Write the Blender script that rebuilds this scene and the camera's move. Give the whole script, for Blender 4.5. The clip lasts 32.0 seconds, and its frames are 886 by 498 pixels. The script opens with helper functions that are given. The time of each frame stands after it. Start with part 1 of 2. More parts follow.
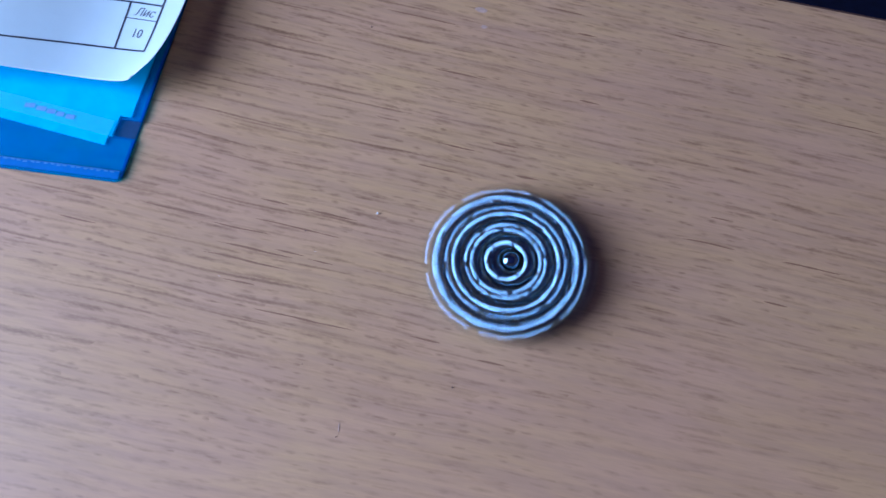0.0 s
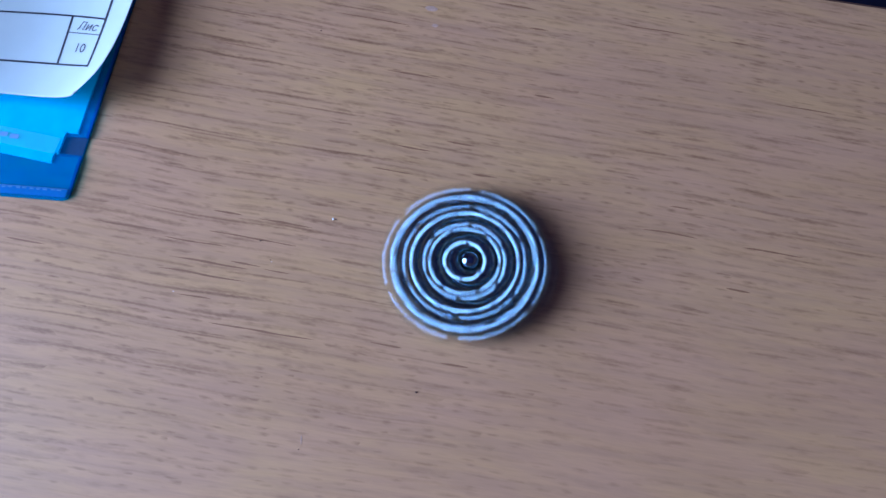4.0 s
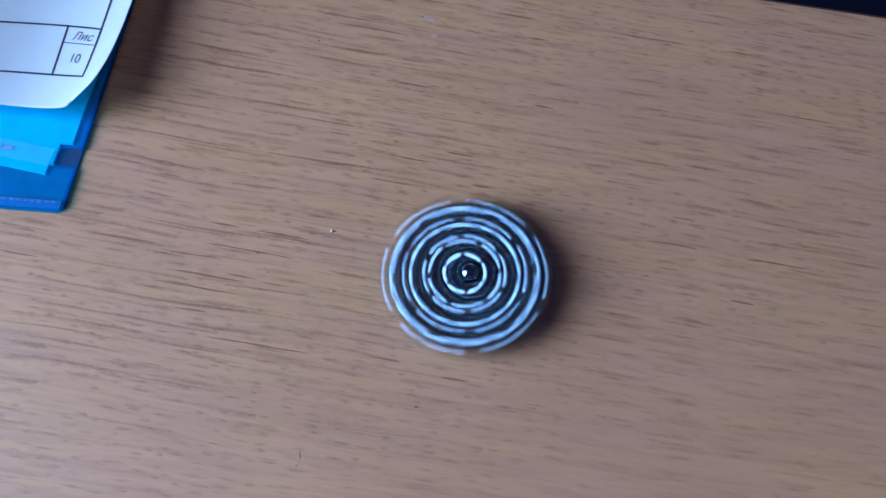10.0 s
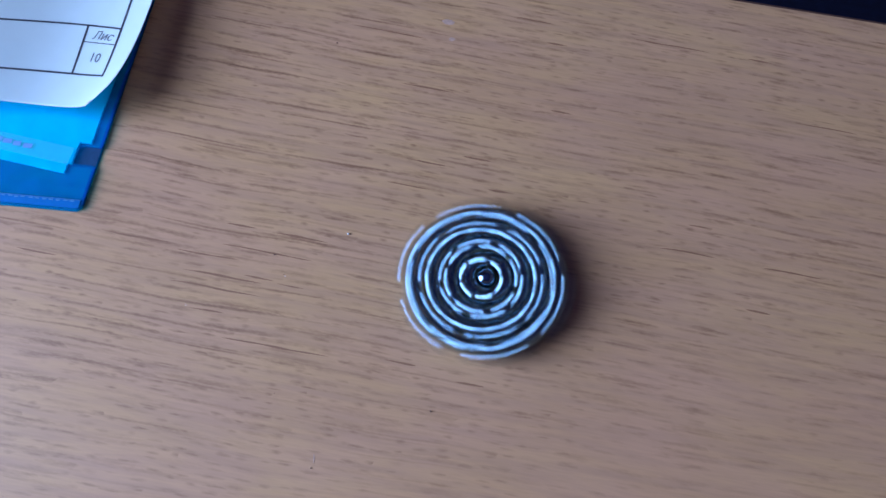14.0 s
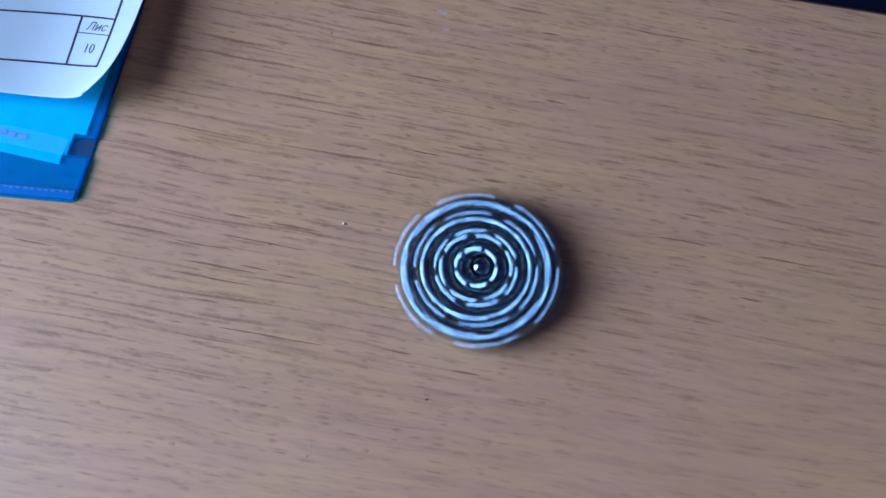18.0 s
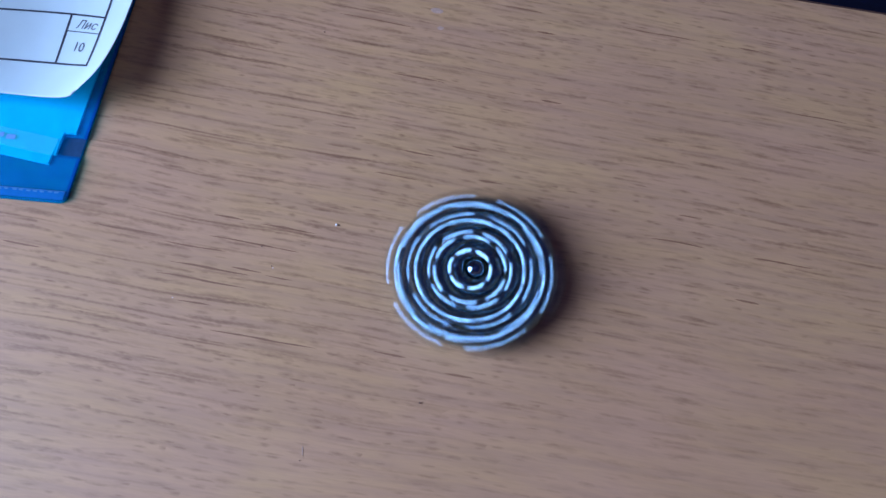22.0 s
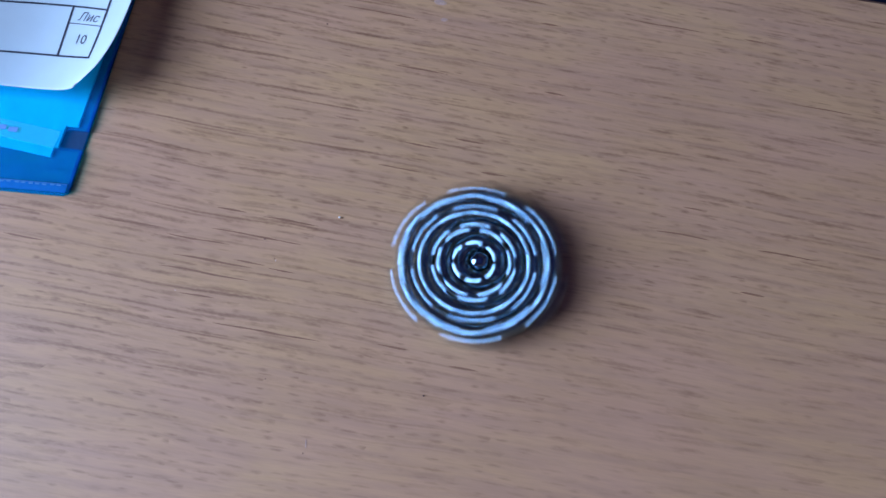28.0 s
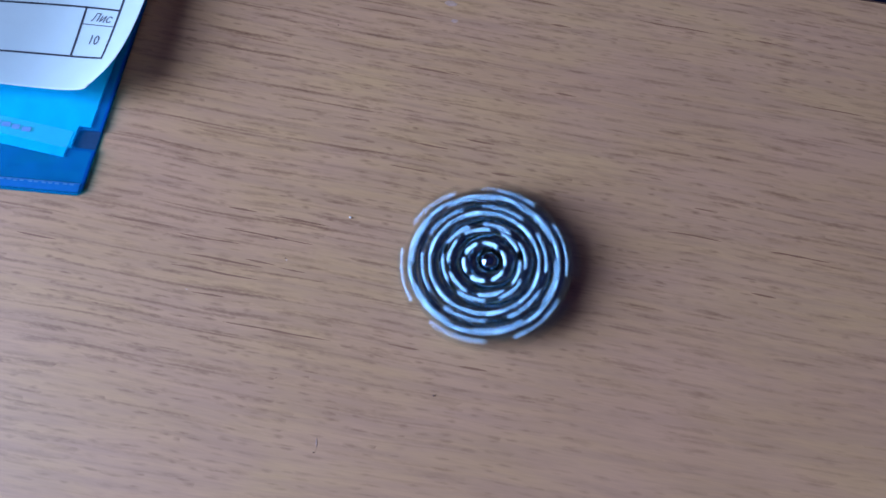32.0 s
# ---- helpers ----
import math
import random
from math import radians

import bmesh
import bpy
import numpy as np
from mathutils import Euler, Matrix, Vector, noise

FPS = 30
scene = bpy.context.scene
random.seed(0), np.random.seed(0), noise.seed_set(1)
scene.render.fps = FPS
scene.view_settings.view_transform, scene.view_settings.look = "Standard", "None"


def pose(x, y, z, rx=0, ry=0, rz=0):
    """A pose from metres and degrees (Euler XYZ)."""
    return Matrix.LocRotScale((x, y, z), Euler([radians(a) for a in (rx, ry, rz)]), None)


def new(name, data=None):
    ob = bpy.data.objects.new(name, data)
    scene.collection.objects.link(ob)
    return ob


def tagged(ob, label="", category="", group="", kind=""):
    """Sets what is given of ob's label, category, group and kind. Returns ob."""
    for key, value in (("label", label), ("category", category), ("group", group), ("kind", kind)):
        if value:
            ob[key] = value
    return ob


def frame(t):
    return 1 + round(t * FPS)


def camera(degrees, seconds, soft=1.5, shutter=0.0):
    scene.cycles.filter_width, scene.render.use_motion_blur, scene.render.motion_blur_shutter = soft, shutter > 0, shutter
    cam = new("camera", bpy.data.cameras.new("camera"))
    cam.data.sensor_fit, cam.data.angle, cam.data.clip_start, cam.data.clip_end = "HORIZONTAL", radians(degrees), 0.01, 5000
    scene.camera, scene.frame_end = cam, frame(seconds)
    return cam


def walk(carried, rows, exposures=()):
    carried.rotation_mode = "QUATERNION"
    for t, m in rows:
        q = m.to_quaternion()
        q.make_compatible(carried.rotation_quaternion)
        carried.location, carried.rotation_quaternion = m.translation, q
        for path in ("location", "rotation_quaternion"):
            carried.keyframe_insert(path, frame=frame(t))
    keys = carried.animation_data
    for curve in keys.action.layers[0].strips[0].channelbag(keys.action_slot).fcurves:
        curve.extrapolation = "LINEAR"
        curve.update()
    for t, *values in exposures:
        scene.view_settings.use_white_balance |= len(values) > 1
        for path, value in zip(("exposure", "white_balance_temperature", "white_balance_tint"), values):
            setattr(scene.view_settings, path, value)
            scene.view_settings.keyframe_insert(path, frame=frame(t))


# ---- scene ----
# ---- camera and its way ----
cam = camera(62.0, 32.0, soft=1.5, shutter=1.0)
PATH = [
    (0, -0.01242, -0.07217, 0.92550, 23.740, 0.352, 2.766),
    (0.5, -0.01371, -0.07075, 0.92263, 23.938, 0.197, 1.836),
    (1, -0.00785, -0.07217, 0.92187, 24.135, 0.564, 0.975),
    (1.5, -0.00784, -0.07134, 0.92231, 23.733, 0.412, 0.211),
    (2, -0.00669, -0.07097, 0.92284, 23.396, 0.449, 0.017),
    (2.5, -0.00549, -0.07028, 0.92121, 23.452, 0.700, -0.137),
    (3, -0.00547, -0.07005, 0.92314, 23.459, 0.486, -0.349),
    (3.5, -0.00542, -0.07141, 0.92288, 23.946, 0.403, -0.428),
    (5.5, -0.00773, -0.06927, 0.92143, 24.000, 0.596, -0.197),
    (6, -0.00756, -0.06904, 0.92104, 23.786, 0.481, -0.293),
    (6.5, -0.00753, -0.06793, 0.92095, 23.812, 0.527, -0.171),
    (7, -0.00686, -0.06894, 0.92014, 24.286, 0.362, -0.324),
    (7.5, -0.00646, -0.06864, 0.92111, 24.157, 0.268, -0.512),
    (8, -0.00699, -0.06909, 0.92139, 24.162, 0.277, -0.512),
    (8.5, -0.00723, -0.06880, 0.92093, 23.669, 0.193, -0.549),
    (9, -0.00655, -0.06841, 0.92156, 24.378, 0.361, -0.637),
    (9.5, -0.00748, -0.06888, 0.92152, 24.629, 0.151, -0.468),
    (10, -0.00655, -0.06943, 0.92063, 24.677, 0.247, -0.611),
    (10.5, -0.00639, -0.06820, 0.92239, 24.184, 0.182, -0.538),
    (11, -0.00513, -0.06829, 0.92357, 24.340, -0.087, -0.838),
    (11.5, -0.00605, -0.06889, 0.92454, 25.380, 0.218, -0.232),
    (12, -0.00682, -0.06893, 0.92348, 25.121, 0.393, -0.007),
    (12.5, -0.00747, -0.06905, 0.92191, 24.760, 0.416, 0.275),
    (13, -0.00894, -0.06835, 0.92161, 24.625, 0.438, 0.353),
    (13.5, -0.00935, -0.06889, 0.92099, 24.933, 0.490, 0.547),
    (14, -0.00905, -0.06812, 0.92155, 24.549, 0.333, 0.390),
    (14.5, -0.00933, -0.06896, 0.92175, 24.919, 0.186, 0.328),
    (16.5, -0.00889, -0.06900, 0.92145, 24.349, -0.103, -0.053),
    (17, -0.00891, -0.06937, 0.92069, 24.373, 0.034, 0.068),
    (17.5, -0.00860, -0.06911, 0.92154, 24.070, -0.016, 0.001),
    (18, -0.00872, -0.06941, 0.92169, 24.066, 0.148, 0.102),
    (18.5, -0.00886, -0.06906, 0.92146, 23.995, 0.014, 0.142),
    (19, -0.00840, -0.06948, 0.92071, 23.970, 0.249, 0.096),
    (19.5, -0.00899, -0.06878, 0.92167, 23.944, 0.044, 0.030),
    (20, -0.00872, -0.06824, 0.92156, 23.700, -0.000, 0.000),
    (20.5, -0.00872, -0.06866, 0.92107, 24.243, 0.029, 0.031),
    (21, -0.00828, -0.06871, 0.92034, 24.278, 0.224, 0.054),
    (21.5, -0.00834, -0.06856, 0.92065, 24.006, 0.064, 0.056),
    (22, -0.00810, -0.06752, 0.92059, 23.795, -0.099, -0.026),
    (22.5, -0.00822, -0.06778, 0.92057, 23.626, -0.104, 0.035),
    (23, -0.00808, -0.06806, 0.92042, 23.781, -0.044, -0.066),
    (23.5, -0.00826, -0.06806, 0.92030, 23.689, -0.071, -0.089),
    (24, -0.00808, -0.06839, 0.91957, 23.701, -0.088, -0.073),
    (24.5, -0.00854, -0.06832, 0.91990, 23.747, -0.123, 0.015),
    (25, -0.00863, -0.06820, 0.91949, 23.607, -0.012, 0.180),
    (25.5, -0.00808, -0.06840, 0.91971, 23.829, 0.092, 0.048),
    (27.5, -0.00825, -0.06789, 0.92002, 23.579, 0.169, 0.058),
    (28, -0.00831, -0.06796, 0.91942, 23.487, 0.110, 0.038),
    (28.5, -0.00901, -0.06757, 0.91946, 23.307, 0.239, 0.048),
    (29, -0.00946, -0.06922, 0.92062, 23.800, -0.081, 0.280),
    (29.5, -0.00909, -0.06937, 0.91984, 24.125, 0.209, 0.358),
    (30, -0.00962, -0.06843, 0.91972, 23.726, 0.386, 0.489),
    (30.5, -0.00887, -0.06874, 0.91927, 23.763, 0.385, 0.454),
    (31, -0.00973, -0.06858, 0.91867, 23.684, 0.375, 0.567),
    (31.5, -0.00949, -0.06865, 0.91990, 23.680, 0.321, 0.468),
    (32, -0.00933, -0.06868, 0.91943, 23.707, 0.480, 0.400),
]
walk(cam, [(t, pose(x, y, z, rx, ry, rz)) for t, x, y, z, rx, ry, rz in PATH],
     exposures=[(0.0, 0.10, 6260, 11), (3.5, 0.07, 6280, 11), (6.0, 0.0, 6500, 10), (12.0, 0.0, 6470, 10), (20.0, 0.0, 6510, 10), (32.0, 0.0, 6540, 10)])

# ---- light ----
DESK_Z = 0.75
TURN = -12.1            # the desk and the room stand askew to the camera
ROOM = pose(0, 0, 0, 0, 0, TURN)

world = bpy.data.worlds.new("sky")
scene.world = world
world.use_nodes = True
sky = world.node_tree.nodes.new("ShaderNodeTexSky")
sky.sky_type, sky.sun_disc = "NISHITA", False
sky.sun_elevation, sky.sun_rotation = radians(35), radians(60)
world.node_tree.links.new(sky.outputs[0], world.node_tree.nodes["Background"].inputs[0])
world.node_tree.nodes["Background"].inputs[1].default_value = 0.08

# the window's opening in the west wall, in the room's own directions; its sky is brightest low over the roofs
WIN_X, WIN_Y, WIN_Z, WIN_W, WIN_H = -0.84, -0.38, 1.47, 0.92, 1.32
for k, share in enumerate((1.0, 0.48, 0.18)):
    lamp = new("window_light", bpy.data.lights.new("window_light", "AREA"))
    lamp.data.shape, lamp.data.size, lamp.data.size_y = "RECTANGLE", (WIN_H - 0.12) / 3, WIN_W - 0.12
    lamp.data.energy, lamp.data.color = 28.2 * share, (0.455, 0.61, 1.02)
    lamp.matrix_world = ROOM @ Matrix.Translation((WIN_X - 0.03, WIN_Y, WIN_Z + (k - 1) * (WIN_H - 0.12) / 3)) @ pose(0, 0, 0, 0, -90, 0)


# ---- small builders ----
def link(tree, a, b):
    tree.links.new(a, b)


def mat(name, colour, rough=0.5, metal=0.0, spec=0.5):
    m = bpy.data.materials.new(name)
    m.use_nodes = True
    b = m.node_tree.nodes["Principled BSDF"]
    b.inputs["Base Color"].default_value = (*colour, 1)
    b.inputs["Roughness"].default_value = rough
    b.inputs["Metallic"].default_value = metal
    b.inputs["Specular IOR Level"].default_value = spec
    return m


def node(m, kind, **values):
    n = m.node_tree.nodes.new(kind)
    for key, value in values.items():
        n.inputs[key.replace("_", " ")].default_value = value
    return n


def mapped(m, scale, turn=0.0, shift=(0, 0, 0)):
    """Object coordinates, turned and scaled."""
    c = m.node_tree.nodes.new("ShaderNodeTexCoord")
    p = m.node_tree.nodes.new("ShaderNodeMapping")
    p.inputs["Scale"].default_value = scale
    p.inputs["Location"].default_value = shift
    r = m.node_tree.nodes.new("ShaderNodeMapping")
    r.inputs["Rotation"].default_value = (0, 0, radians(turn))
    m.node_tree.links.new(c.outputs["Object"], r.inputs["Vector"])
    m.node_tree.links.new(r.outputs[0], p.inputs["Vector"])
    return p


def ramp(m, source, stops):
    r = m.node_tree.nodes.new("ShaderNodeValToRGB")
    e = r.color_ramp.elements
    while len(e) < len(stops):
        e.new(0.5)
    for k, (at, v) in zip(e, stops):
        k.position, k.color = at, (v, v, v, 1) if isinstance(v, (int, float)) else (*v, 1)
    m.node_tree.links.new(source, r.inputs[0])
    return r.outputs[0]


def mixed(m, kind, factor, a, b):
    x = m.node_tree.nodes.new("ShaderNodeMix")
    x.data_type, x.blend_type = "RGBA", kind
    for socket, value in ((x.inputs[0], factor), (x.inputs[6], a), (x.inputs[7], b)):
        if isinstance(value, (int, float)):
            socket.default_value = value
        elif isinstance(value, tuple):
            socket.default_value = (*value, 1)
        else:
            m.node_tree.links.new(value, socket)
    return x.outputs[2]


def bumped(m, height, strength, distance):
    b = m.node_tree.nodes.new("ShaderNodeBump")
    b.inputs["Strength"].default_value, b.inputs["Distance"].default_value = strength, distance
    m.node_tree.links.new(height, b.inputs["Height"])
    m.node_tree.links.new(b.outputs[0], m.node_tree.nodes["Principled BSDF"].inputs["Normal"])


def grained(name, colour, rough, scale, depth=0.3, amount=0.12):
    """A plain material with a little unevenness at two scales."""
    m = mat(name, colour, rough)
    fine = node(m, "ShaderNodeTexNoise", Scale=scale, Detail=4.0)
    broad = node(m, "ShaderNodeTexNoise", Scale=scale / 14, Detail=2.0)
    for n in (fine, broad):
        link(m.node_tree, mapped(m, (1, 1, 1)).outputs[0], n.inputs["Vector"])
    a = ramp(m, fine.outputs[0], ((0.3, 1 - amount), (0.7, 1.0)))
    b = ramp(m, broad.outputs[0], ((0.35, 1 - amount), (0.65, 1.0)))
    c = mixed(m, "MULTIPLY", 1.0, mixed(m, "MULTIPLY", 1.0, colour, a), b)
    link(m.node_tree, c, m.node_tree.nodes["Principled BSDF"].inputs["Base Color"])
    bumped(m, fine.outputs[0], depth, 0.0004)
    return m


def part(name, bm, material, parent, label=""):
    """Links a bmesh as one mesh object under a thing or a part."""
    me = bpy.data.meshes.new(name)
    bm.to_mesh(me)
    bm.free()
    if material:
        me.materials.append(material)
    ob = new(name, me)
    ob.parent = parent
    return tagged(ob, label)


def box(bm, lo, hi, bevel=0.0):
    r = bmesh.ops.create_cube(bm, size=1.0)
    for v in r["verts"]:
        v.co = Vector([l + (h - l) * (c + 0.5) for l, h, c in zip(lo, hi, v.co)])
    if bevel:
        edges = {e for v in r["verts"] for e in v.link_edges}
        bmesh.ops.bevel(bm, geom=list(edges), offset=bevel, segments=3, profile=0.5, affect="EDGES")
    return bm


def boxed(lo, hi, bevel=0.0):
    return box(bmesh.new(), lo, hi, bevel)


def prism(outline, z0, z1):
    """A flat piece with that outline, from z0 to z1."""
    bm = bmesh.new()
    low = [bm.verts.new((x, y, z0)) for x, y in outline]
    top = [bm.verts.new((x, y, z1)) for x, y in outline]
    bm.faces.new(low[::-1])
    bm.faces.new(top)
    for i in range(len(outline)):
        j = (i + 1) % len(outline)
        bm.faces.new((low[i], low[j], top[j], top[i]))
    bmesh.ops.recalc_face_normals(bm, faces=bm.faces)
    return bm


def smooth(ob):
    for p in ob.data.polygons:
        p.use_smooth = True
    return ob


def rounded(x0, y0, x1, y1, r, n=5):
    pts = []
    for cx, cy, a in ((x1 - r, y1 - r, 0), (x0 + r, y1 - r, 90), (x0 + r, y0 + r, 180), (x1 - r, y0 + r, 270)):
        pts += [(cx + r * math.cos(radians(a + 90 * i / n)), cy + r * math.sin(radians(a + 90 * i / n))) for i in range(n + 1)]
    return pts


# ---- materials ----
GRAIN, WAVE = 0.4, 3.4      # the grain's turn against the desk, and how far its lines sway, in millimetres
FAN, FAN_Y = 0.0005, 50.0    # the lines spread: their slope changes so much a millimetre across the desk from there


def desk_wood():
    """Oak laminate: pores as separate spindles of three lengths on a softly banded ground, all in millimetres."""
    m = mat("oak_laminate", (0.4, 0.27, 0.18), 0.50, 0.0, 0.50)
    t = m.node_tree
    # slow waves that bend the grain lines
    bend = node(m, "ShaderNodeTexNoise", Scale=1.0, Detail=2.0)
    link(t, mapped(m, (18, 30, 1)).outputs[0], bend.inputs["Vector"])
    ragged = node(m, "ShaderNodeTexNoise", Scale=1.0, Detail=2.0)
    link(t, mapped(m, (700, 2600, 1)).outputs[0], ragged.inputs["Vector"])

    def maths(kind, a, b=0.0, c=0.0):
        n = t.nodes.new("ShaderNodeMath")
        n.operation = kind
        for socket, value in zip(n.inputs, (a, b, c)):
            if isinstance(value, (int, float)):
                socket.default_value = value
            else:
                link(t, value, socket)
        return n.outputs[0]

    def vectors(kind, a, b, c=(0, 0, 0)):
        n = t.nodes.new("ShaderNodeVectorMath")
        n.operation = kind
        for socket, value in zip(n.inputs, (a, b, c)):
            if isinstance(value, tuple):
                socket.default_value = value
            else:
                link(t, value, socket)
        return n

    plain = t.nodes.new("ShaderNodeSeparateXYZ")
    link(t, mapped(m, (1000, 1000, 1)).outputs[0], plain.inputs[0])
    fan = t.nodes.new("ShaderNodeCombineXYZ")
    link(t, maths("MULTIPLY", maths("MULTIPLY", plain.outputs[0], FAN), maths("SUBTRACT", plain.outputs[1], FAN_Y)), fan.inputs[1])

    def along(wide, high, shift, wave):
        """Grain coordinates in cells of wide x high millimetres, bent by the slow waves."""
        p = mapped(m, (1000 / wide, 1000 / high, 1), GRAIN, shift)
        spread = vectors("MULTIPLY_ADD", fan.outputs[0], (0.0, 1 / high, 0), p.outputs[0]).outputs[0]
        return vectors("MULTIPLY_ADD", bend.outputs["Color"], (0.0, wave / high, 0), spread).outputs[0]

    def pores(wide, high, long, thick, shift, keep=0.25, wave=WAVE):
        """Spindles long x thick millimetres, one in a cell, of uneven length and strength."""
        p = along(wide, high, shift, wave)
        cells = t.nodes.new("ShaderNodeTexVoronoi")
        cells.voronoi_dimensions = "2D"
        cells.inputs["Scale"].default_value = 1.0
        link(t, p, cells.inputs["Vector"])
        off = vectors("SUBTRACT", p, cells.outputs["Position"])
        dice = t.nodes.new("ShaderNodeSeparateColor")
        link(t, cells.outputs["Color"], dice.inputs[0])
        axes = t.nodes.new("ShaderNodeSeparateXYZ")
        link(t, off.outputs[0], axes.inputs[0])
        x = maths("MULTIPLY", maths("MULTIPLY", axes.outputs[0], 2 * wide / long), maths("MULTIPLY_ADD", dice.outputs[1], 1.2, 0.75))
        y = maths("MULTIPLY", maths("MULTIPLY", axes.outputs[1], 2 * high / thick), maths("MULTIPLY_ADD", dice.outputs[2], 0.8, 0.7))
        d = maths("SQRT", maths("ADD", maths("MULTIPLY", x, x), maths("MULTIPLY", y, y)))
        d = maths("ADD", d, maths("MULTIPLY_ADD", ragged.outputs[0], 1.1, -0.55))
        body = ramp(m, d, ((0.0, 1.0), (1.05, 0.0)))
        strength = ramp(m, dice.outputs[0], ((keep, 0.0), (1.0, 1.0)))
        return maths("MULTIPLY", body, strength)

    def streaks(wide, high, low, top, shift, detail=3.0, wave=WAVE):
        n = node(m, "ShaderNodeTexNoise", Scale=1.0, Detail=detail, Roughness=0.55)
        link(t, along(wide, high, shift, wave), n.inputs["Vector"])
        return ramp(m, n.outputs[0], ((low, 0.0), (top, 1.0)))

    medium = maths("MAXIMUM", pores(14.0, 2.5, 17.0, 1.25, (3, 5, 0), 0.25), pores(19.0, 3.2, 24.0, 1.45, (9, 1, 0), 0.3))
    short = maths("MAXIMUM", pores(7.0, 2.0, 7.0, 0.85, (1, 2, 0), 0.25), pores(5.4, 2.4, 5.0, 1.0, (7, 7, 0), 0.25))
    long = maths("MAXIMUM", pores(60.0, 3.2, 70.0, 0.95, (6, 8, 0), 0.05), pores(42.0, 4.0, 50.0, 1.05, (2, 3, 0), 0.1))
    fibres = streaks(5.0, 0.42, 0.40, 0.70, (5, 3, 0), 2.0)
    bands = streaks(32.0, 2.2, 0.42, 0.66, (7, 1, 0), 3.0)
    tone = streaks(95.0, 28.0, 0.30, 0.70, (2, 9, 0), 3.0, 15.0)
    rosy = streaks(34.0, 13.0, 0.40, 0.66, (8, 6, 0), 4.0, 10.0)
    where = streaks(120.0, 22.0, 0.40, 0.60, (4, 4, 0), 2.0, 20.0)
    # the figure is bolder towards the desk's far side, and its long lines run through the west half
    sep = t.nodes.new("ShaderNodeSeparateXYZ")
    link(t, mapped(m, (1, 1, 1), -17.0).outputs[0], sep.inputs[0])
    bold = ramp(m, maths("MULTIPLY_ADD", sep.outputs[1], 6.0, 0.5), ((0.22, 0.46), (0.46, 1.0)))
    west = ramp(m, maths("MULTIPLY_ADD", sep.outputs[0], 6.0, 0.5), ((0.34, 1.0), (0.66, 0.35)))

    def inked(c, mask, amount, colour):
        return mixed(m, "MIX", maths("MULTIPLY", mask, amount), c, colour)

    c = mixed(m, "MIX", tone, (0.488, 0.275, 0.138), (0.535, 0.318, 0.146))
    c = inked(c, rosy, 0.32, (0.508, 0.274, 0.195))
    c = inked(c, bands, 0.42, (0.370, 0.210, 0.130))
    c = inked(c, fibres, 0.14, (0.26, 0.14, 0.085))
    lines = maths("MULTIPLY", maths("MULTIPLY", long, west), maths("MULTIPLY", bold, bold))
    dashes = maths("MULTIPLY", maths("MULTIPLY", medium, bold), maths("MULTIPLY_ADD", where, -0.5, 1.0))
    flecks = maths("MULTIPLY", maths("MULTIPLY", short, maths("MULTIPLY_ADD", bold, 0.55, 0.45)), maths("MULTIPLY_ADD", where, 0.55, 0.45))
    c = inked(c, lines, 0.92, (0.200, 0.090, 0.042))
    c = inked(c, dashes, 0.85, (0.190, 0.086, 0.040))
    c = inked(c, flecks, 0.80, (0.215, 0.102, 0.048))
    link(t, c, t.nodes["Principled BSDF"].inputs["Base Color"])
    bumped(m, maths("MAXIMUM", lines, maths("MAXIMUM", dashes, flecks)), -0.12, 0.0002)
    return m


def nickel():
    m = mat("polished_nickel", (0.222, 0.362, 0.445), 0.05, 1.0)
    n = node(m, "ShaderNodeTexNoise", Scale=900.0, Detail=3.0)
    link(m.node_tree, mapped(m, (1, 1, 1)).outputs[0], n.inputs["Vector"])
    link(m.node_tree, ramp(m, n.outputs[0], ((0.3, 0.03), (0.8, 0.06))), m.node_tree.nodes["Principled BSDF"].inputs["Roughness"])
    return m


def blue_film():
    """Tinted see-through plastic: what lies under it shows in blue."""
    m = mat("blue_translucent_plastic", (0.01, 0.30, 0.80), 0.25, 0.0, 0.5)
    t = m.node_tree
    see = t.nodes.new("ShaderNodeBsdfTransparent")
    see.inputs[0].default_value = (0.02, 0.92, 1.0, 1)
    mix = t.nodes.new("ShaderNodeMixShader")
    n = node(m, "ShaderNodeTexNoise", Scale=160.0, Detail=4.0)
    link(t, mapped(m, (1, 1, 1)).outputs[0], n.inputs["Vector"])
    link(t, ramp(m, n.outputs[0], ((0.3, 0.85), (0.7, 0.91))), mix.inputs[0])
    link(t, t.nodes["Principled BSDF"].outputs[0], mix.inputs[1])
    link(t, see.outputs[0], mix.inputs[2])
    link(t, mix.outputs[0], t.nodes["Material Output"].inputs[0])
    bumped(m, n.outputs[0], 0.15, 0.0006)
    return m


WOOD = desk_wood()
CYAN_FILM = blue_film()
CYAN_FILM.name = "pale_cyan_gloss"
CYAN_FILM.node_tree.nodes["Principled BSDF"].inputs["Base Color"].default_value = (0.10, 0.88, 0.97, 1)
for n in CYAN_FILM.node_tree.nodes:
    if n.type == "BSDF_TRANSPARENT":
        n.inputs[0].default_value = (0.6, 0.99, 1.0, 1)
    if n.type == "VALTORGB":
        n.color_ramp.elements[0].color = n.color_ramp.elements[1].color = (0.82, 0.82, 0.82, 1)
NICKEL = nickel()
FILM = blue_film()
PAPER = grained("white_paper", (0.72, 0.92, 0.96), 0.85, 2600.0, 0.08, 0.03)
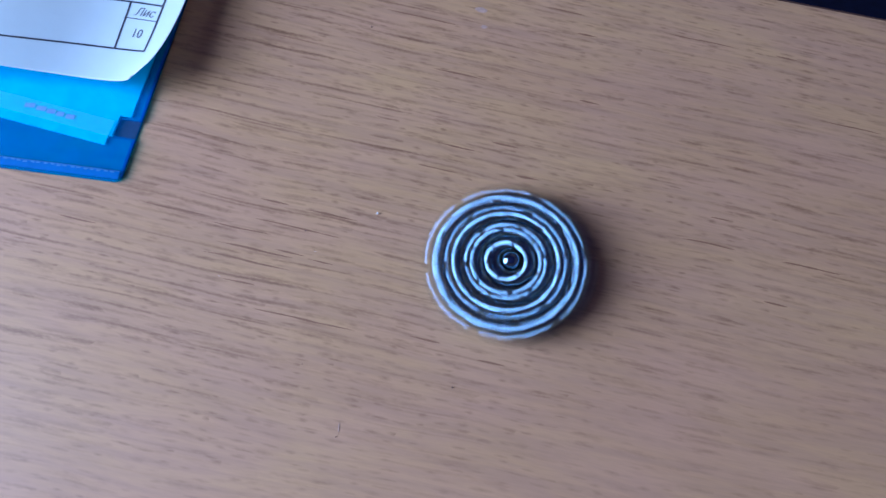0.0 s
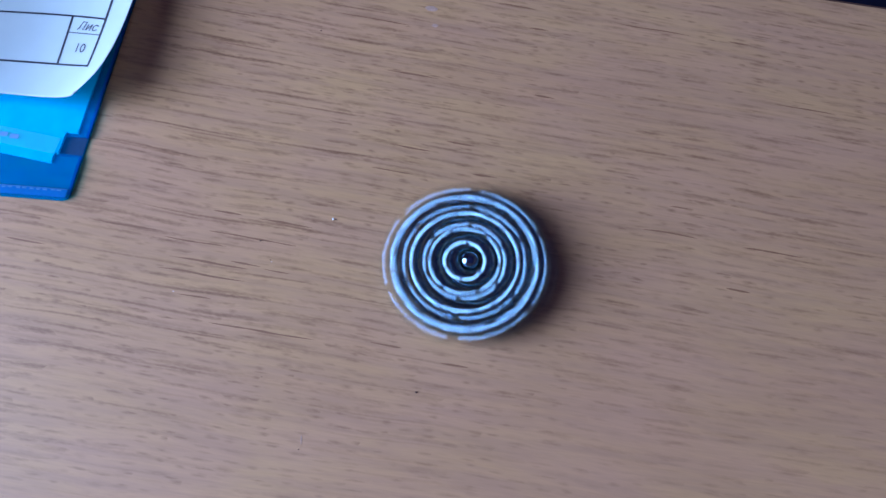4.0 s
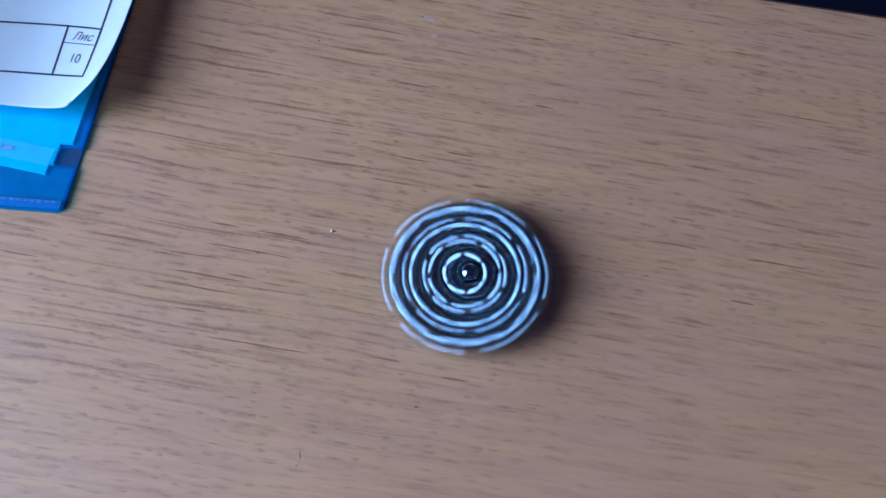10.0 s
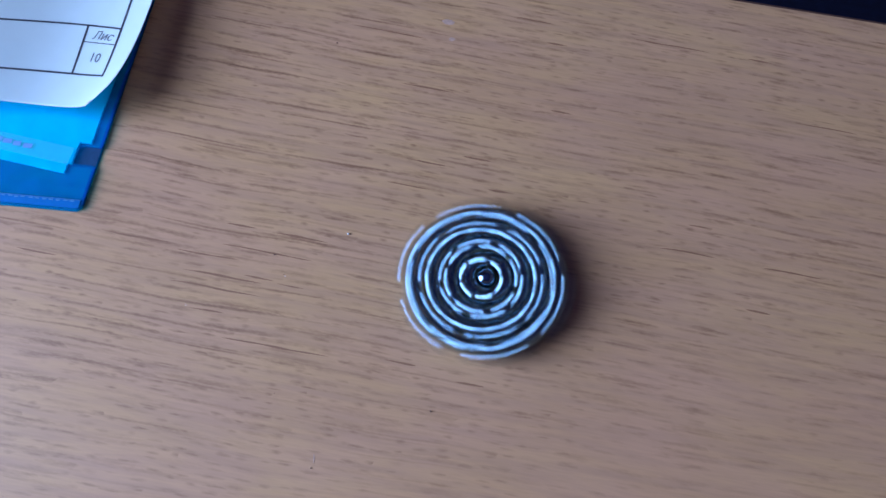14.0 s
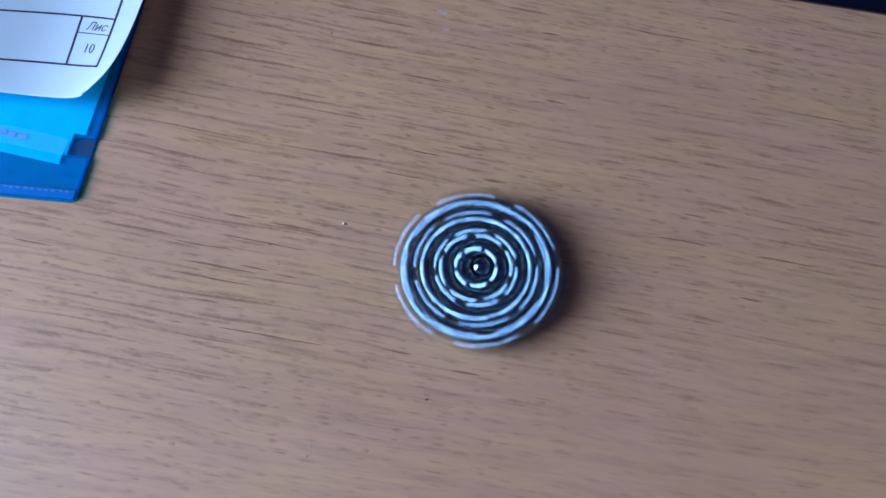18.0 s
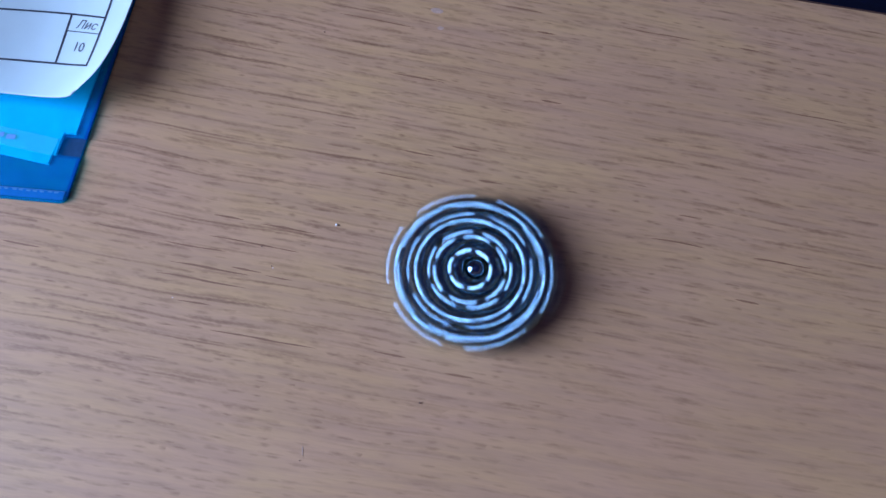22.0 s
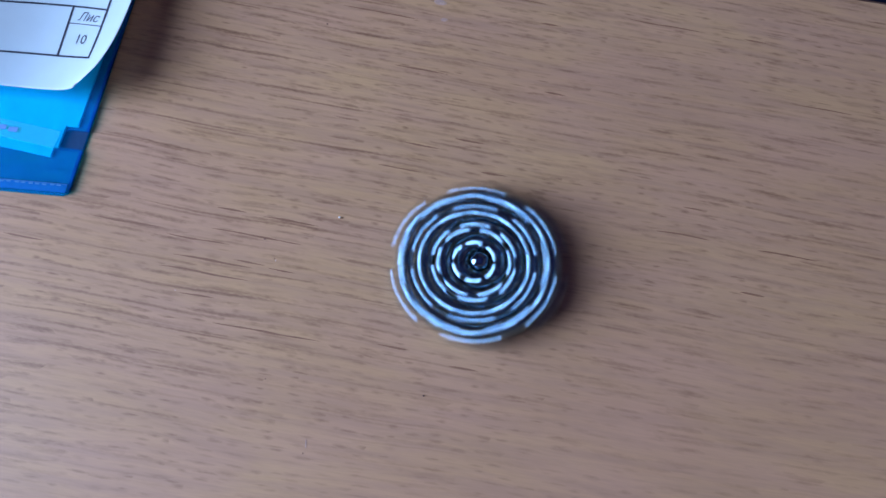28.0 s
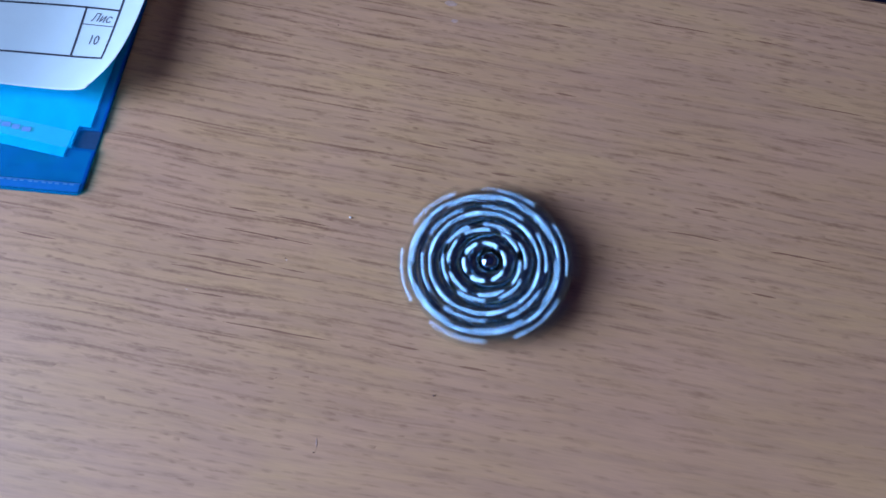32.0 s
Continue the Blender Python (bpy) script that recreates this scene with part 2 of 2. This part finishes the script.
# a single sheet lets some light through
t = PAPER.node_tree
thin = t.nodes.new("ShaderNodeBsdfTranslucent")
thin.inputs[0].default_value = (0.80, 0.66, 0.58, 1)
sheer = t.nodes.new("ShaderNodeMixShader")
sheer.inputs[0].default_value = 0.37
link(t, t.nodes["Principled BSDF"].outputs[0], sheer.inputs[1])
link(t, thin.outputs[0], sheer.inputs[2])
link(t, sheer.outputs[0], t.nodes["Material Output"].inputs[0])
CARD = grained("bright_white_card", (0.85, 0.85, 0.86), 0.8, 2400.0, 0.06, 0.03)
SHADE_GREY = grained("slot_shade_grey", (0.020, 0.075, 0.17), 0.9, 900.0, 0.1, 0.2)
HEM_BLUE = grained("solid_blue_plastic", (0.0, 0.16, 0.48), 0.6, 900.0, 0.1, 0.15)
# Seam and weld points: highlights along the fold are put into these pale tones.
POINT_GLINT = grained("pressed_plastic_glint", (0.09, 0.36, 0.72), 0.3, 900.0, 0.1, 0.4)
SEAM_GLINT = grained("seam_plastic_glint", (0.05, 0.24, 0.52), 0.3, 900.0, 0.1, 0.4)
STOP_BLUE = grained("deep_blue_plastic", (0.0, 0.07, 0.30), 0.5, 900.0, 0.1, 0.2)
for m in (HEM_BLUE, SHADE_GREY, STOP_BLUE):
    m.node_tree.nodes["Principled BSDF"].inputs["Specular IOR Level"].default_value = 0.08
INK = grained("black_ink", (0.025, 0.028, 0.045), 0.6, 3000.0, 0.05, 0.2)
GREY_INK = grained("thin_black_ink", (0.10, 0.11, 0.14), 0.6, 3000.0, 0.05, 0.2)
RED_INK = grained("violet_red_print", (0.13, 0.36, 0.80), 0.6, 2000.0, 0.05, 0.3)
PORE = grained("dark_oak_pore", (0.285, 0.136, 0.067), 0.6, 900.0, 0.1, 0.1)
EDGING = grained("brown_edge_band", (0.10, 0.05, 0.035), 0.5, 700.0)
STEEL = grained("grey_painted_steel", (0.12, 0.12, 0.13), 0.45, 500.0)
CARPET = grained("navy_carpet", (0.004, 0.016, 0.070), 0.95, 900.0, 0.6, 0.3)
PLASTER = grained("rosy_plaster", (0.425, 0.243, 0.252), 0.9, 120.0, 0.3, 0.1)
CEILING = grained("ceiling_paint", (0.085, 0.072, 0.22), 0.9, 120.0, 0.3, 0.1)
WHITE = grained("white_window_paint", (0.75, 0.76, 0.78), 0.4, 200.0, 0.1, 0.06)
DUST = grained("pale_crumb", (0.85, 0.84, 0.80), 0.8, 4000.0)
DIRT = grained("dark_crumb", (0.11, 0.065, 0.05), 0.8, 4000.0)
LILAC = grained("lilac_smudge", (0.585, 0.385, 0.285), 0.6, 1500.0, 0.1, 0.25)

GLASS = mat("window_glass", (1, 1, 1), 0.02)
GLASS.node_tree.nodes["Principled BSDF"].inputs["Transmission Weight"].default_value = 1.0


# ---- room ----
def structure(name, bm, material, label):
    ob = part(name, bm, material, None, label)
    ob.matrix_world = ROOM
    return tagged(ob, kind="structure")


X0, X1, Y0, Y1, TOP, W = -0.84, 2.3, -2.1, 1.9, 2.6, 0.2
structure("floor", boxed((X0 - W, Y0 - W, -0.1), (X1 + W, Y1 + W, 0)), CARPET, "dark navy carpet floor under the desk")
structure("ceiling", boxed((X0 - W, Y0 - W, TOP), (X1 + W, Y1 + W, TOP + 0.1)), CEILING, "plain dim painted ceiling of the room")
structure("wall_north", boxed((X0, Y1, 0), (X1, Y1 + W, TOP)), PLASTER, "plain rosy-grey plastered wall behind the desk")
structure("wall_south", boxed((X0, Y0 - W, 0), (X1, Y0, TOP)), PLASTER, "plain rosy-grey plastered wall facing the desk")
structure("wall_east", boxed((X1, Y0 - W, 0), (X1 + W, Y1 + W, TOP)), PLASTER, "plain rosy-grey plastered wall opposite the window")
west = bmesh.new()
ya, yb, za, zb = WIN_Y - WIN_W / 2, WIN_Y + WIN_W / 2, WIN_Z - WIN_H / 2, WIN_Z + WIN_H / 2
box(west, (X0 - W, Y0 - W, 0), (X0, ya, TOP))
box(west, (X0 - W, yb, 0), (X0, Y1 + W, TOP))
box(west, (X0 - W, ya, 0), (X0, yb, za))
box(west, (X0 - W, ya, zb), (X0, yb, TOP))
structure("wall_west", west, PLASTER, "rosy-grey plastered wall with a daylit window opening")

window = structure("window_1", boxed((X0 - 0.16, ya, za), (X0 - 0.10, ya + 0.05, zb), 0.004), WHITE, "white painted window frame with clear panes")
for name, lo, hi in (("window_frame", (ya + 0.05, za), (yb, za + 0.05)), ("window_frame", (ya + 0.05, zb - 0.05), (yb, zb)),
                     ("window_frame", (yb - 0.05, za + 0.05), (yb, zb - 0.05)), ("mullion", (WIN_Y - 0.02, za + 0.05), (WIN_Y + 0.02, zb - 0.05))):
    part(name, boxed((X0 - 0.16, *lo), (X0 - 0.10, *hi), 0.004), WHITE, window)
for lo, hi in ((ya + 0.05, WIN_Y - 0.02), (WIN_Y + 0.02, yb - 0.05)):
    pane = part("pane", boxed((X0 - 0.132, lo, za + 0.05), (X0 - 0.128, hi, zb - 0.05)), GLASS, window, "clear glass pane")
    pane.visible_shadow = False
part("window_sill", boxed((X0 - 0.09, ya - 0.04, za - 0.03), (X0 + 0.12, yb + 0.04, za), 0.006), WHITE, window)

# ---- desk ----
desk = tagged(new("desk"), "brown oak-laminate desk with a dark straight edge", "desk")
desk.matrix_world = ROOM
DX0, DX1, DY0, DY1 = -0.80, 0.62, -0.50, 0.1081
top = part("tabletop", boxed((DX0 + 0.0008, DY0 + 0.0008, DESK_Z - 0.022), (DX1 - 0.0008, DY1 - 0.0008, DESK_Z), 0.0006), WOOD, desk)
for lo, hi in (((DX0, DY1 - 0.0008), (DX1, DY1)), ((DX0, DY0), (DX1, DY0 + 0.0008))):
    part("edge_band", boxed((*lo, DESK_Z - 0.022), (*hi, DESK_Z - 0.0004), 0.0002), EDGING, desk, "dark brown edge band")
for lo, hi in (((DX0, DY0 + 0.0008), (DX0 + 0.0008, DY1 - 0.0008)), ((DX1 - 0.0008, DY0 + 0.0008), (DX1, DY1 - 0.0008))):
    part("edge_band", boxed((*lo, DESK_Z - 0.022), (*hi, DESK_Z - 0.0004), 0.0002), EDGING, desk, "dark brown edge band")
for x in (DX0 + 0.06, DX1 - 0.06):
    for y in (DY0 + 0.06, DY1 - 0.06):
        part("leg", boxed((x - 0.02, y - 0.02, 0), (x + 0.02, y + 0.02, DESK_Z - 0.022), 0.003), STEEL, desk, "grey steel leg")


def grain_line(x, y, length):
    """One dark open pore of the oak print: a thin wavering spindle just proud of the top."""
    n, width = 28, 0.6 + 0.25 * noise.noise(Vector((x, y, 0)) * 0.3)
    upper, lower = [], []
    for i in range(n + 1):
        k = i / n
        half = width / 2 * math.sin(math.pi * k) ** 0.7 * (0.8 + 0.7 * noise.noise(Vector((k * length / 4, x * 90, y * 90))))
        sway = 0.5 * noise.noise(Vector((k * length / 14, y * 40, x * 40)))
        upper.append(((k - 0.5) * length, sway + half))
        lower.append(((k - 0.5) * length, sway - half - 0.01))
    ob = part("grain_line", prism([(a / 1000, b / 1000) for a, b in lower + upper[::-1]], 0.000004, 0.000016), PORE, top)
    ob.matrix_local = pose(x / 1000, y / 1000, DESK_Z, 0, 0, -GRAIN - math.degrees(FAN * (y - FAN_Y)))


# the boldest lines of the figure: their middles along and across the desk and their lengths, in millimetres
for x, y, length in ((-66.1, -15.0, 24), (-65.0, 3.1, 8), (-49.1, 3.1, 15), (-90.5, -5.6, 18), (-65.3, -11.5, 21), (-56.4, -2.7, 24), (-56.0, -9.9, 8), (-46.6, -26.3, 27),
                     (-70.8, -6.5, 17), (-47.6, -10.3, 7), (-65.9, -21.0, 9), (-114.1, -15.0, 11), (-43.4, 73.5, 23), (-2.0, 86.7, 11), (-27.1, 56.0, 16), (-22.4, 32.1, 11),
                     (-9.3, 36.0, 8), (-25.6, 24.0, 12), (-1.1, 27.3, 7), (10.7, 55.8, 6), (5.9, 79.2, 6), (38.4, 85.8, 23), (64.0, 85.5, 7), (83.6, 65.9, 15),
                     (48.8, 20.0, 14), (50.7, 28.1, 5), (74.9, 19.9, 15), (66.7, 7.8, 6), (1.3, -25.2, 7), (-15.9, -23.5, 8)):
    grain_line(x, y, length)


# ---- blue folder and its papers ----
FOLDER = pose(-0.1054, 0.0203, DESK_Z, 0, 0, -5.5)


def slotted(x0, y0, x1, y1):
    """A cover's outline: rounded corners and a thumb slot in its right edge."""
    return rounded(x0, y0, x1, y1, 0.0021) + [(x1, 0.0135), (x1 - 0.0056, 0.0137), (x1 - 0.0063, 0.0144), (x1 - 0.0059, 0.0188), (x1 - 0.0052, 0.0193), (x1, 0.0193)]


folder = tagged(new("document_folder"), "translucent blue plastic document folder lying on the desk", "folder")
folder.matrix_world = FOLDER
part("back_cover", prism(rounded(-0.316, 0.0000, 0.0000, 0.232, 0.0021), 0.0001, 0.0004), FILM, folder, "blue plastic back cover")
part("front_cover", prism(slotted(-0.316, 0.0, 0.0, 0.232), 0.0008, 0.0011), FILM, folder, "blue plastic front cover")
part("hem", boxed((-0.3150, 0.0006, 0.0011), (-0.0008, 0.0029, 0.00118), 0.00004), HEM_BLUE, folder, "folded blue hem")
part("seam", boxed((-0.3140, 0.0029, 0.0011), (-0.0008, 0.0031, 0.00122), 0.00004), SEAM_GLINT, folder, "raised welded seam with a painted fold highlight")
weld = boxed((-0.00055, -0.00022, 0), (0.00055, 0.00022, 0.00008), 0.00003)
# Added opaque strips: they stop light through the covers and deepen the edge shadow.
for y0, y1 in ((0.0019, 0.0133), (0.0194, 0.2290)):
    part("edge_light_stop", boxed((-0.0009, y0, 0.0004), (0.0, y1, 0.0008), 0.00006), STOP_BLUE, folder, "added blue edge strip that blocks light")
first_weld = part("weld_point", weld, POINT_GLINT, folder, "pressed weld point with a painted highlight")
first_weld.location = (-0.0030, 0.0026, 0.00118)
for k in range(1, 60):
    point = new("weld_point", first_weld.data)
    point.parent = folder
    point.location = (-0.0030 - 0.0019 * k + random.uniform(-0.0003, 0.0003), 0.0026 + random.uniform(-0.00015, 0.00015), 0.00118)
part("spine", boxed((-0.3165, 0.0034, 0.0001), (-0.3157, 0.228, 0.0011), 0.0002), FILM, folder)
for x, w in ((-0.0209, 0.0025), (-0.0239, 0.0022), (-0.0269, 0.0025), (-0.0302, 0.0029), (-0.0338, 0.0029)):
    part("print_bar", boxed((x - 0.0008, 0.0169 - 0.17 * (x + 0.0182), 0.001126), (x + w - 0.0008, 0.0183 - 0.17 * (x + 0.0182), 0.001134)), RED_INK, folder, "violet-red print, too blurred to read")

# Added dark patch: stands for shade and dull ground inside the slot.
part("slot_shade", boxed((-0.0066, 0.0132, 0.00041), (-0.0004, 0.0197, 0.00043), 0.000005), SHADE_GREY, folder, "added dark patch for the shade in the cover's thumb slot")
# Label strip whose pale film also holds the fold's painted highlight.
part("label_strip", prism([(-0.0079, 0.0134), (-0.0074, 0.0186), (-0.3000, 0.0618), (-0.3000, 0.0564)], 0.00111, 0.00112), CYAN_FILM, folder, "label strip with the fold's highlight in its pale cyan")

insert = tagged(new("index_sheet", None), "white notched index sheets inside the blue folder", "paper")
insert.matrix_world = FOLDER
TAB = [(-0.0025, 0.224), (-0.308, 0.224), (-0.308, 0.0543), (-0.0079, 0.0108), (-0.0078, 0.0138), (-0.0068, 0.0138), (-0.0066, 0.0206), (-0.0033, 0.0206)]
part("sheet", prism(TAB, 0.00044, 0.00056), CARD, insert)
part("sheet", prism([(x - 0.0002, y + 0.0002) for x, y in TAB], 0.00060, 0.00074), CARD, insert)

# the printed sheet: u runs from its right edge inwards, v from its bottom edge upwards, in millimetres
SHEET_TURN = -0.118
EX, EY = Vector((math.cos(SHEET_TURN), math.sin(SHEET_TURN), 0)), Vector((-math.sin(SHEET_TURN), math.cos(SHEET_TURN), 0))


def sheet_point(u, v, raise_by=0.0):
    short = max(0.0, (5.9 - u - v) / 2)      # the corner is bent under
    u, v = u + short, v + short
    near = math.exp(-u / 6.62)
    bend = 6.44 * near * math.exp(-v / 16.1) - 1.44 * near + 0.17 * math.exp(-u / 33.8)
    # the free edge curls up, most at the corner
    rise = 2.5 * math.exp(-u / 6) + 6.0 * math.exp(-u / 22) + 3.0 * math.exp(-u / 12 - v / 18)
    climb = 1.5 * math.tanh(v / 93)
    swell = 10.0 * u ** 3 / (u ** 3 + 44.0 ** 3)     # assumed bulge, shaped so that the page dims inwards
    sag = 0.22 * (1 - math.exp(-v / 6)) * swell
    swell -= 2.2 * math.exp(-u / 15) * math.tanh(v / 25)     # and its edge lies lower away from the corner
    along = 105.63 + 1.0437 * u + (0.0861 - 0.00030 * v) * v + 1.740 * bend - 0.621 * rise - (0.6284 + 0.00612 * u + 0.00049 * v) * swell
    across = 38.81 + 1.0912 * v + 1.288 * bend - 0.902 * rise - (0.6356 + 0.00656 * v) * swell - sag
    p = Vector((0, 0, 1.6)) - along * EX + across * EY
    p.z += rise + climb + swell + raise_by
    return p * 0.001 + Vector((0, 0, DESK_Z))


def strip(points, width_u, width_v, lift=0.07):
    """A thin printed line along points of the sheet."""
    bm = bmesh.new()
    last = None
    for u, v in points:
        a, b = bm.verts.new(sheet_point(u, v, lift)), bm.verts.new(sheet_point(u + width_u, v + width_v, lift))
        if last:
            bm.faces.new((last[0], last[1], b, a))
        last = (a, b)
    bmesh.ops.recalc_face_normals(bm, faces=bm.faces)
    for f in bm.faces:
        if f.normal.z < 0:
            f.normal_flip()
    return bm


def steps(a, b, n):
    return [a + (b - a) * i / n for i in range(n + 1)]


sheet = tagged(new("printed_sheet"), "white printed sheet with a ruled frame, its corner curling up", "paper")
bm = bmesh.new()
us = [297 * (i / 60) ** 1.8 for i in range(61)]
vs = [210 * (i / 60) ** 1.4 for i in range(61)]


def edge_in(u, v):
    """The cut edge runs in a little above the corner."""
    return u + 0.55 * min(1.0, v / 8) * math.exp(-u / 5)


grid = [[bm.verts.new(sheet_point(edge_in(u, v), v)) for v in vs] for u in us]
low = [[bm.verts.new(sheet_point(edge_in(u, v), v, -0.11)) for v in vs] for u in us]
for i in range(60):
    for j in range(60):
        bm.faces.new((grid[i][j], grid[i][j + 1], grid[i + 1][j + 1], grid[i + 1][j]))
        bm.faces.new((low[i][j], low[i + 1][j], low[i + 1][j + 1], low[i][j + 1]))
for i in range(60):
    for a, b in (((i, 0), (i + 1, 0)), ((i + 1, 60), (i, 60)), ((0, i + 1), (0, i)), ((60, i), (60, i + 1))):
        bm.faces.new((grid[a[0]][a[1]], grid[b[0]][b[1]], low[b[0]][b[1]], low[a[0]][a[1]]))
bmesh.ops.recalc_face_normals(bm, faces=bm.faces)
smooth(part("page", bm, PAPER, sheet))

MR, MB, CW, H1, H2 = 5.5, 10.1, 9.55, 5.3, 10.55
LINE = 0.58
VT = MB + H1 + H2
part("ruled_line", strip([(MR, v) for v in steps(MB, 204, 60)], LINE, 0), INK, sheet)
part("ruled_line", strip([(u, MB) for u in steps(MR + LINE, 277, 80)], 0, LINE), INK, sheet)
part("ruled_line", strip([(u, VT) for u in steps(MR + LINE, 277, 80)], 0, LINE), INK, sheet)
part("ruled_line", strip([(MR + CW, v) for v in steps(MB + LINE, VT, 20)], LINE, 0), INK, sheet)
part("ruled_line", strip([(u, MB + H2) for u in steps(MR + LINE, MR + CW, 12)], 0, 0.32), GREY_INK, sheet)


def printed(text, size, u, v, slant, material, squeeze=1.0):
    """Letters of the built-in font laid on the sheet, the first one starting at u, v."""
    curve = bpy.data.curves.new("letters", "FONT")
    curve.body, curve.size, curve.resolution_u, curve.shear = text, size, 4, slant
    helper = bpy.data.objects.new("letters", curve)
    scene.collection.objects.link(helper)
    bpy.context.view_layer.update()
    me = bpy.data.meshes.new_from_object(helper.evaluated_get(bpy.context.evaluated_depsgraph_get()))
    bpy.data.objects.remove(helper)
    bpy.data.curves.remove(curve)
    for w in me.vertices:
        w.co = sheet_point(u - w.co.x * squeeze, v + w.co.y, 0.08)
    me.materials.append(material)
    ob = new("printed_text", me)
    ob.parent = sheet
    return ob


printed("Лис", 3.9, MR + CW - 1.85, MB + H2 + 1.25, 0.3, GREY_INK, 0.80)
printed("10", 4.2, MR + CW - 3.05, MB + 4.55, 0.05, GREY_INK, 0.78)

# the pages that hold the printed sheet up
stack = tagged(new("page_stack"), "stack of white pages on the blue folder", "paper stack")
for k in range(4):
    bm = bmesh.new()
    us = [28 + k * 0.4 + (262 - k) * i / 16 for i in range(17)]
    vs = [17 + k * 0.5 + (188 - k) * j / 16 for j in range(17)]

    def level(u, v, f):
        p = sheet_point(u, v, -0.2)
        base = DESK_Z + 0.0013
        return Vector((p.x, p.y, base + (p.z - base) * f))

    lo = [[bm.verts.new(level(u, v, (k + 0.04) / 4)) for v in vs] for u in us]
    hi = [[bm.verts.new(level(u, v, (k + 0.96) / 4)) for v in vs] for u in us]
    for i in range(16):
        for j in range(16):
            bm.faces.new((hi[i][j], hi[i][j + 1], hi[i + 1][j + 1], hi[i + 1][j]))
            bm.faces.new((lo[i][j], lo[i + 1][j], lo[i + 1][j + 1], lo[i][j + 1]))
        for a, b in (((i, 0), (i + 1, 0)), ((i + 1, 16), (i, 16)), ((0, i + 1), (0, i)), ((16, i), (16, i + 1))):
            bm.faces.new((hi[a[0]][a[1]], hi[b[0]][b[1]], lo[b[0]][b[1]], lo[a[0]][a[1]]))
    bmesh.ops.recalc_face_normals(bm, faces=bm.faces)
    part("page_bundle", bm, PAPER, stack)

# ---- spinning top of magnet balls ----
BALL = 0.0050
PLATE_Z = 0.0039         # the plate turns on a small pivot under its middle ball
spinner = tagged(new("spinning_top"), "spinning flat hexagonal top of polished nickel magnet balls", "spinning top")
spinner.matrix_world = pose(0, 0, DESK_Z)
bm = bmesh.new()
bmesh.ops.create_uvsphere(bm, u_segments=36, v_segments=22, radius=BALL * 0.4985)
first = smooth(part("magnet_ball", bm, NICKEL, spinner))
first.location = (0, 0, PLATE_Z)
bm = bmesh.new()
bmesh.ops.create_uvsphere(bm, u_segments=20, v_segments=14, radius=0.0009)
smooth(part("pivot", bm, NICKEL, spinner)).location = (0, 0, 0.0009)
places = []
for q in range(-4, 5):
    for r in range(-4, 5):
        if abs(q + r) <= 4 and (q or r):
            places.append((BALL * (q + r * 0.5), BALL * r * math.sqrt(0.75)))
for x, y in places:
    ball = new("magnet_ball", first.data)
    ball.parent = spinner
    ball.location = (x, y, PLATE_Z)
for ball in spinner.children:
    ball.cycles.motion_steps = 3


# ---- crumbs and smudges on the desk ----
def crumb(x, y, size, material, label):
    bm = bmesh.new()
    bmesh.ops.create_icosphere(bm, subdivisions=2, radius=size / 2)
    for v in bm.verts:
        v.co *= 1 + 0.35 * noise.noise(v.co * (2.5 / size) + Vector((x, y, 0)) * 900)
        v.co.z *= 0.6
    z = -min(v.co.z for v in bm.verts)
    ob = smooth(part("crumb", bm, material, None))
    ob.matrix_world = pose(x, y, DESK_Z + z)
    return tagged(ob, label, "crumb", "crumbs on the desk")


for x, y, s in ((-35.1, 14.4, 0.8), (-50.3, 2.5, 0.28), (-74.2, -5.3, 0.28)):
    crumb(x / 1000, y / 1000, s / 1360, DUST, "tiny white crumb lying on the wooden desk")
for x, y, s in ((-34.4, 14.3, 0.5), (-53.6, 8.4, 0.55), (-50.0, -27.3, 0.35), (-13.2, -31.3, 0.65), (-40.0, -44.2, 0.45), (-42.1, 76.5, 0.7), (-50.6, 3.0, 0.45)):
    crumb(x / 1000, y / 1000, s / 1540, DIRT, "tiny dark crumb lying on the wooden desk")


def smudge(x, y, w, h, turn):
    n = 22
    pts = []
    for i in range(n):
        a = 2 * math.pi * i / n
        k = 1 + 0.3 * noise.noise(Vector((math.cos(a) * 1.5 + x * 700, math.sin(a) * 1.5, y * 500)))
        pts.append((w / 2 * k * math.cos(a), h / 2 * k * math.sin(a)))
    ob = part("smudge", prism(pts, 0.00002, 0.00006), LILAC, None)
    ob.matrix_world = pose(x, y, DESK_Z, 0, 0, turn)
    return tagged(ob, "faint lilac smudge on the wooden desk", "smudge", "smudges on the desk")


smudge(-0.0095, 0.0845, 0.0035, 0.0019, -12)
smudge(-0.0084, 0.0780, 0.0019, 0.0012, -12)
smudge(-0.0395, -0.0421, 0.0003, 0.0020, 3)


# ---- what moves ----
def turned(t):
    """Degrees by which the top has turned clockwise at t seconds; it slows down gently."""
    s = t - 20.0
    smooth_part = -16.323 + 1362.2048 * s - 5.918727 * s ** 2 + 0.01401136 * s ** 3 - 0.000557943 * s ** 4
    uneven = ((0, 0), (3, 0), (6, 0.6), (7, -6), (8, 2.2), (9, 0.6), (10, -3.9), (11, 5), (12, 3.7), (13, -11.4), (14, -2.4), (17, 1.3), (18, -2), (19, -3.7),
              (20, 7.3), (21, 0.6), (22, -2), (23, 6.7), (24, 1.4), (25, -1.1), (28, -4.7), (29, 12.5), (30, 2.6), (31, -2), (32, 9.7))
    return smooth_part + float(np.interp(t, [a for a, b in uneven], [b for a, b in uneven]))


def motions():
    walk(spinner, [(i / FPS, pose(0, 0.00055, DESK_Z, 0, 0, 90 - turned(i / FPS))) for i in range(int(32 * FPS) + 1)])


motions()
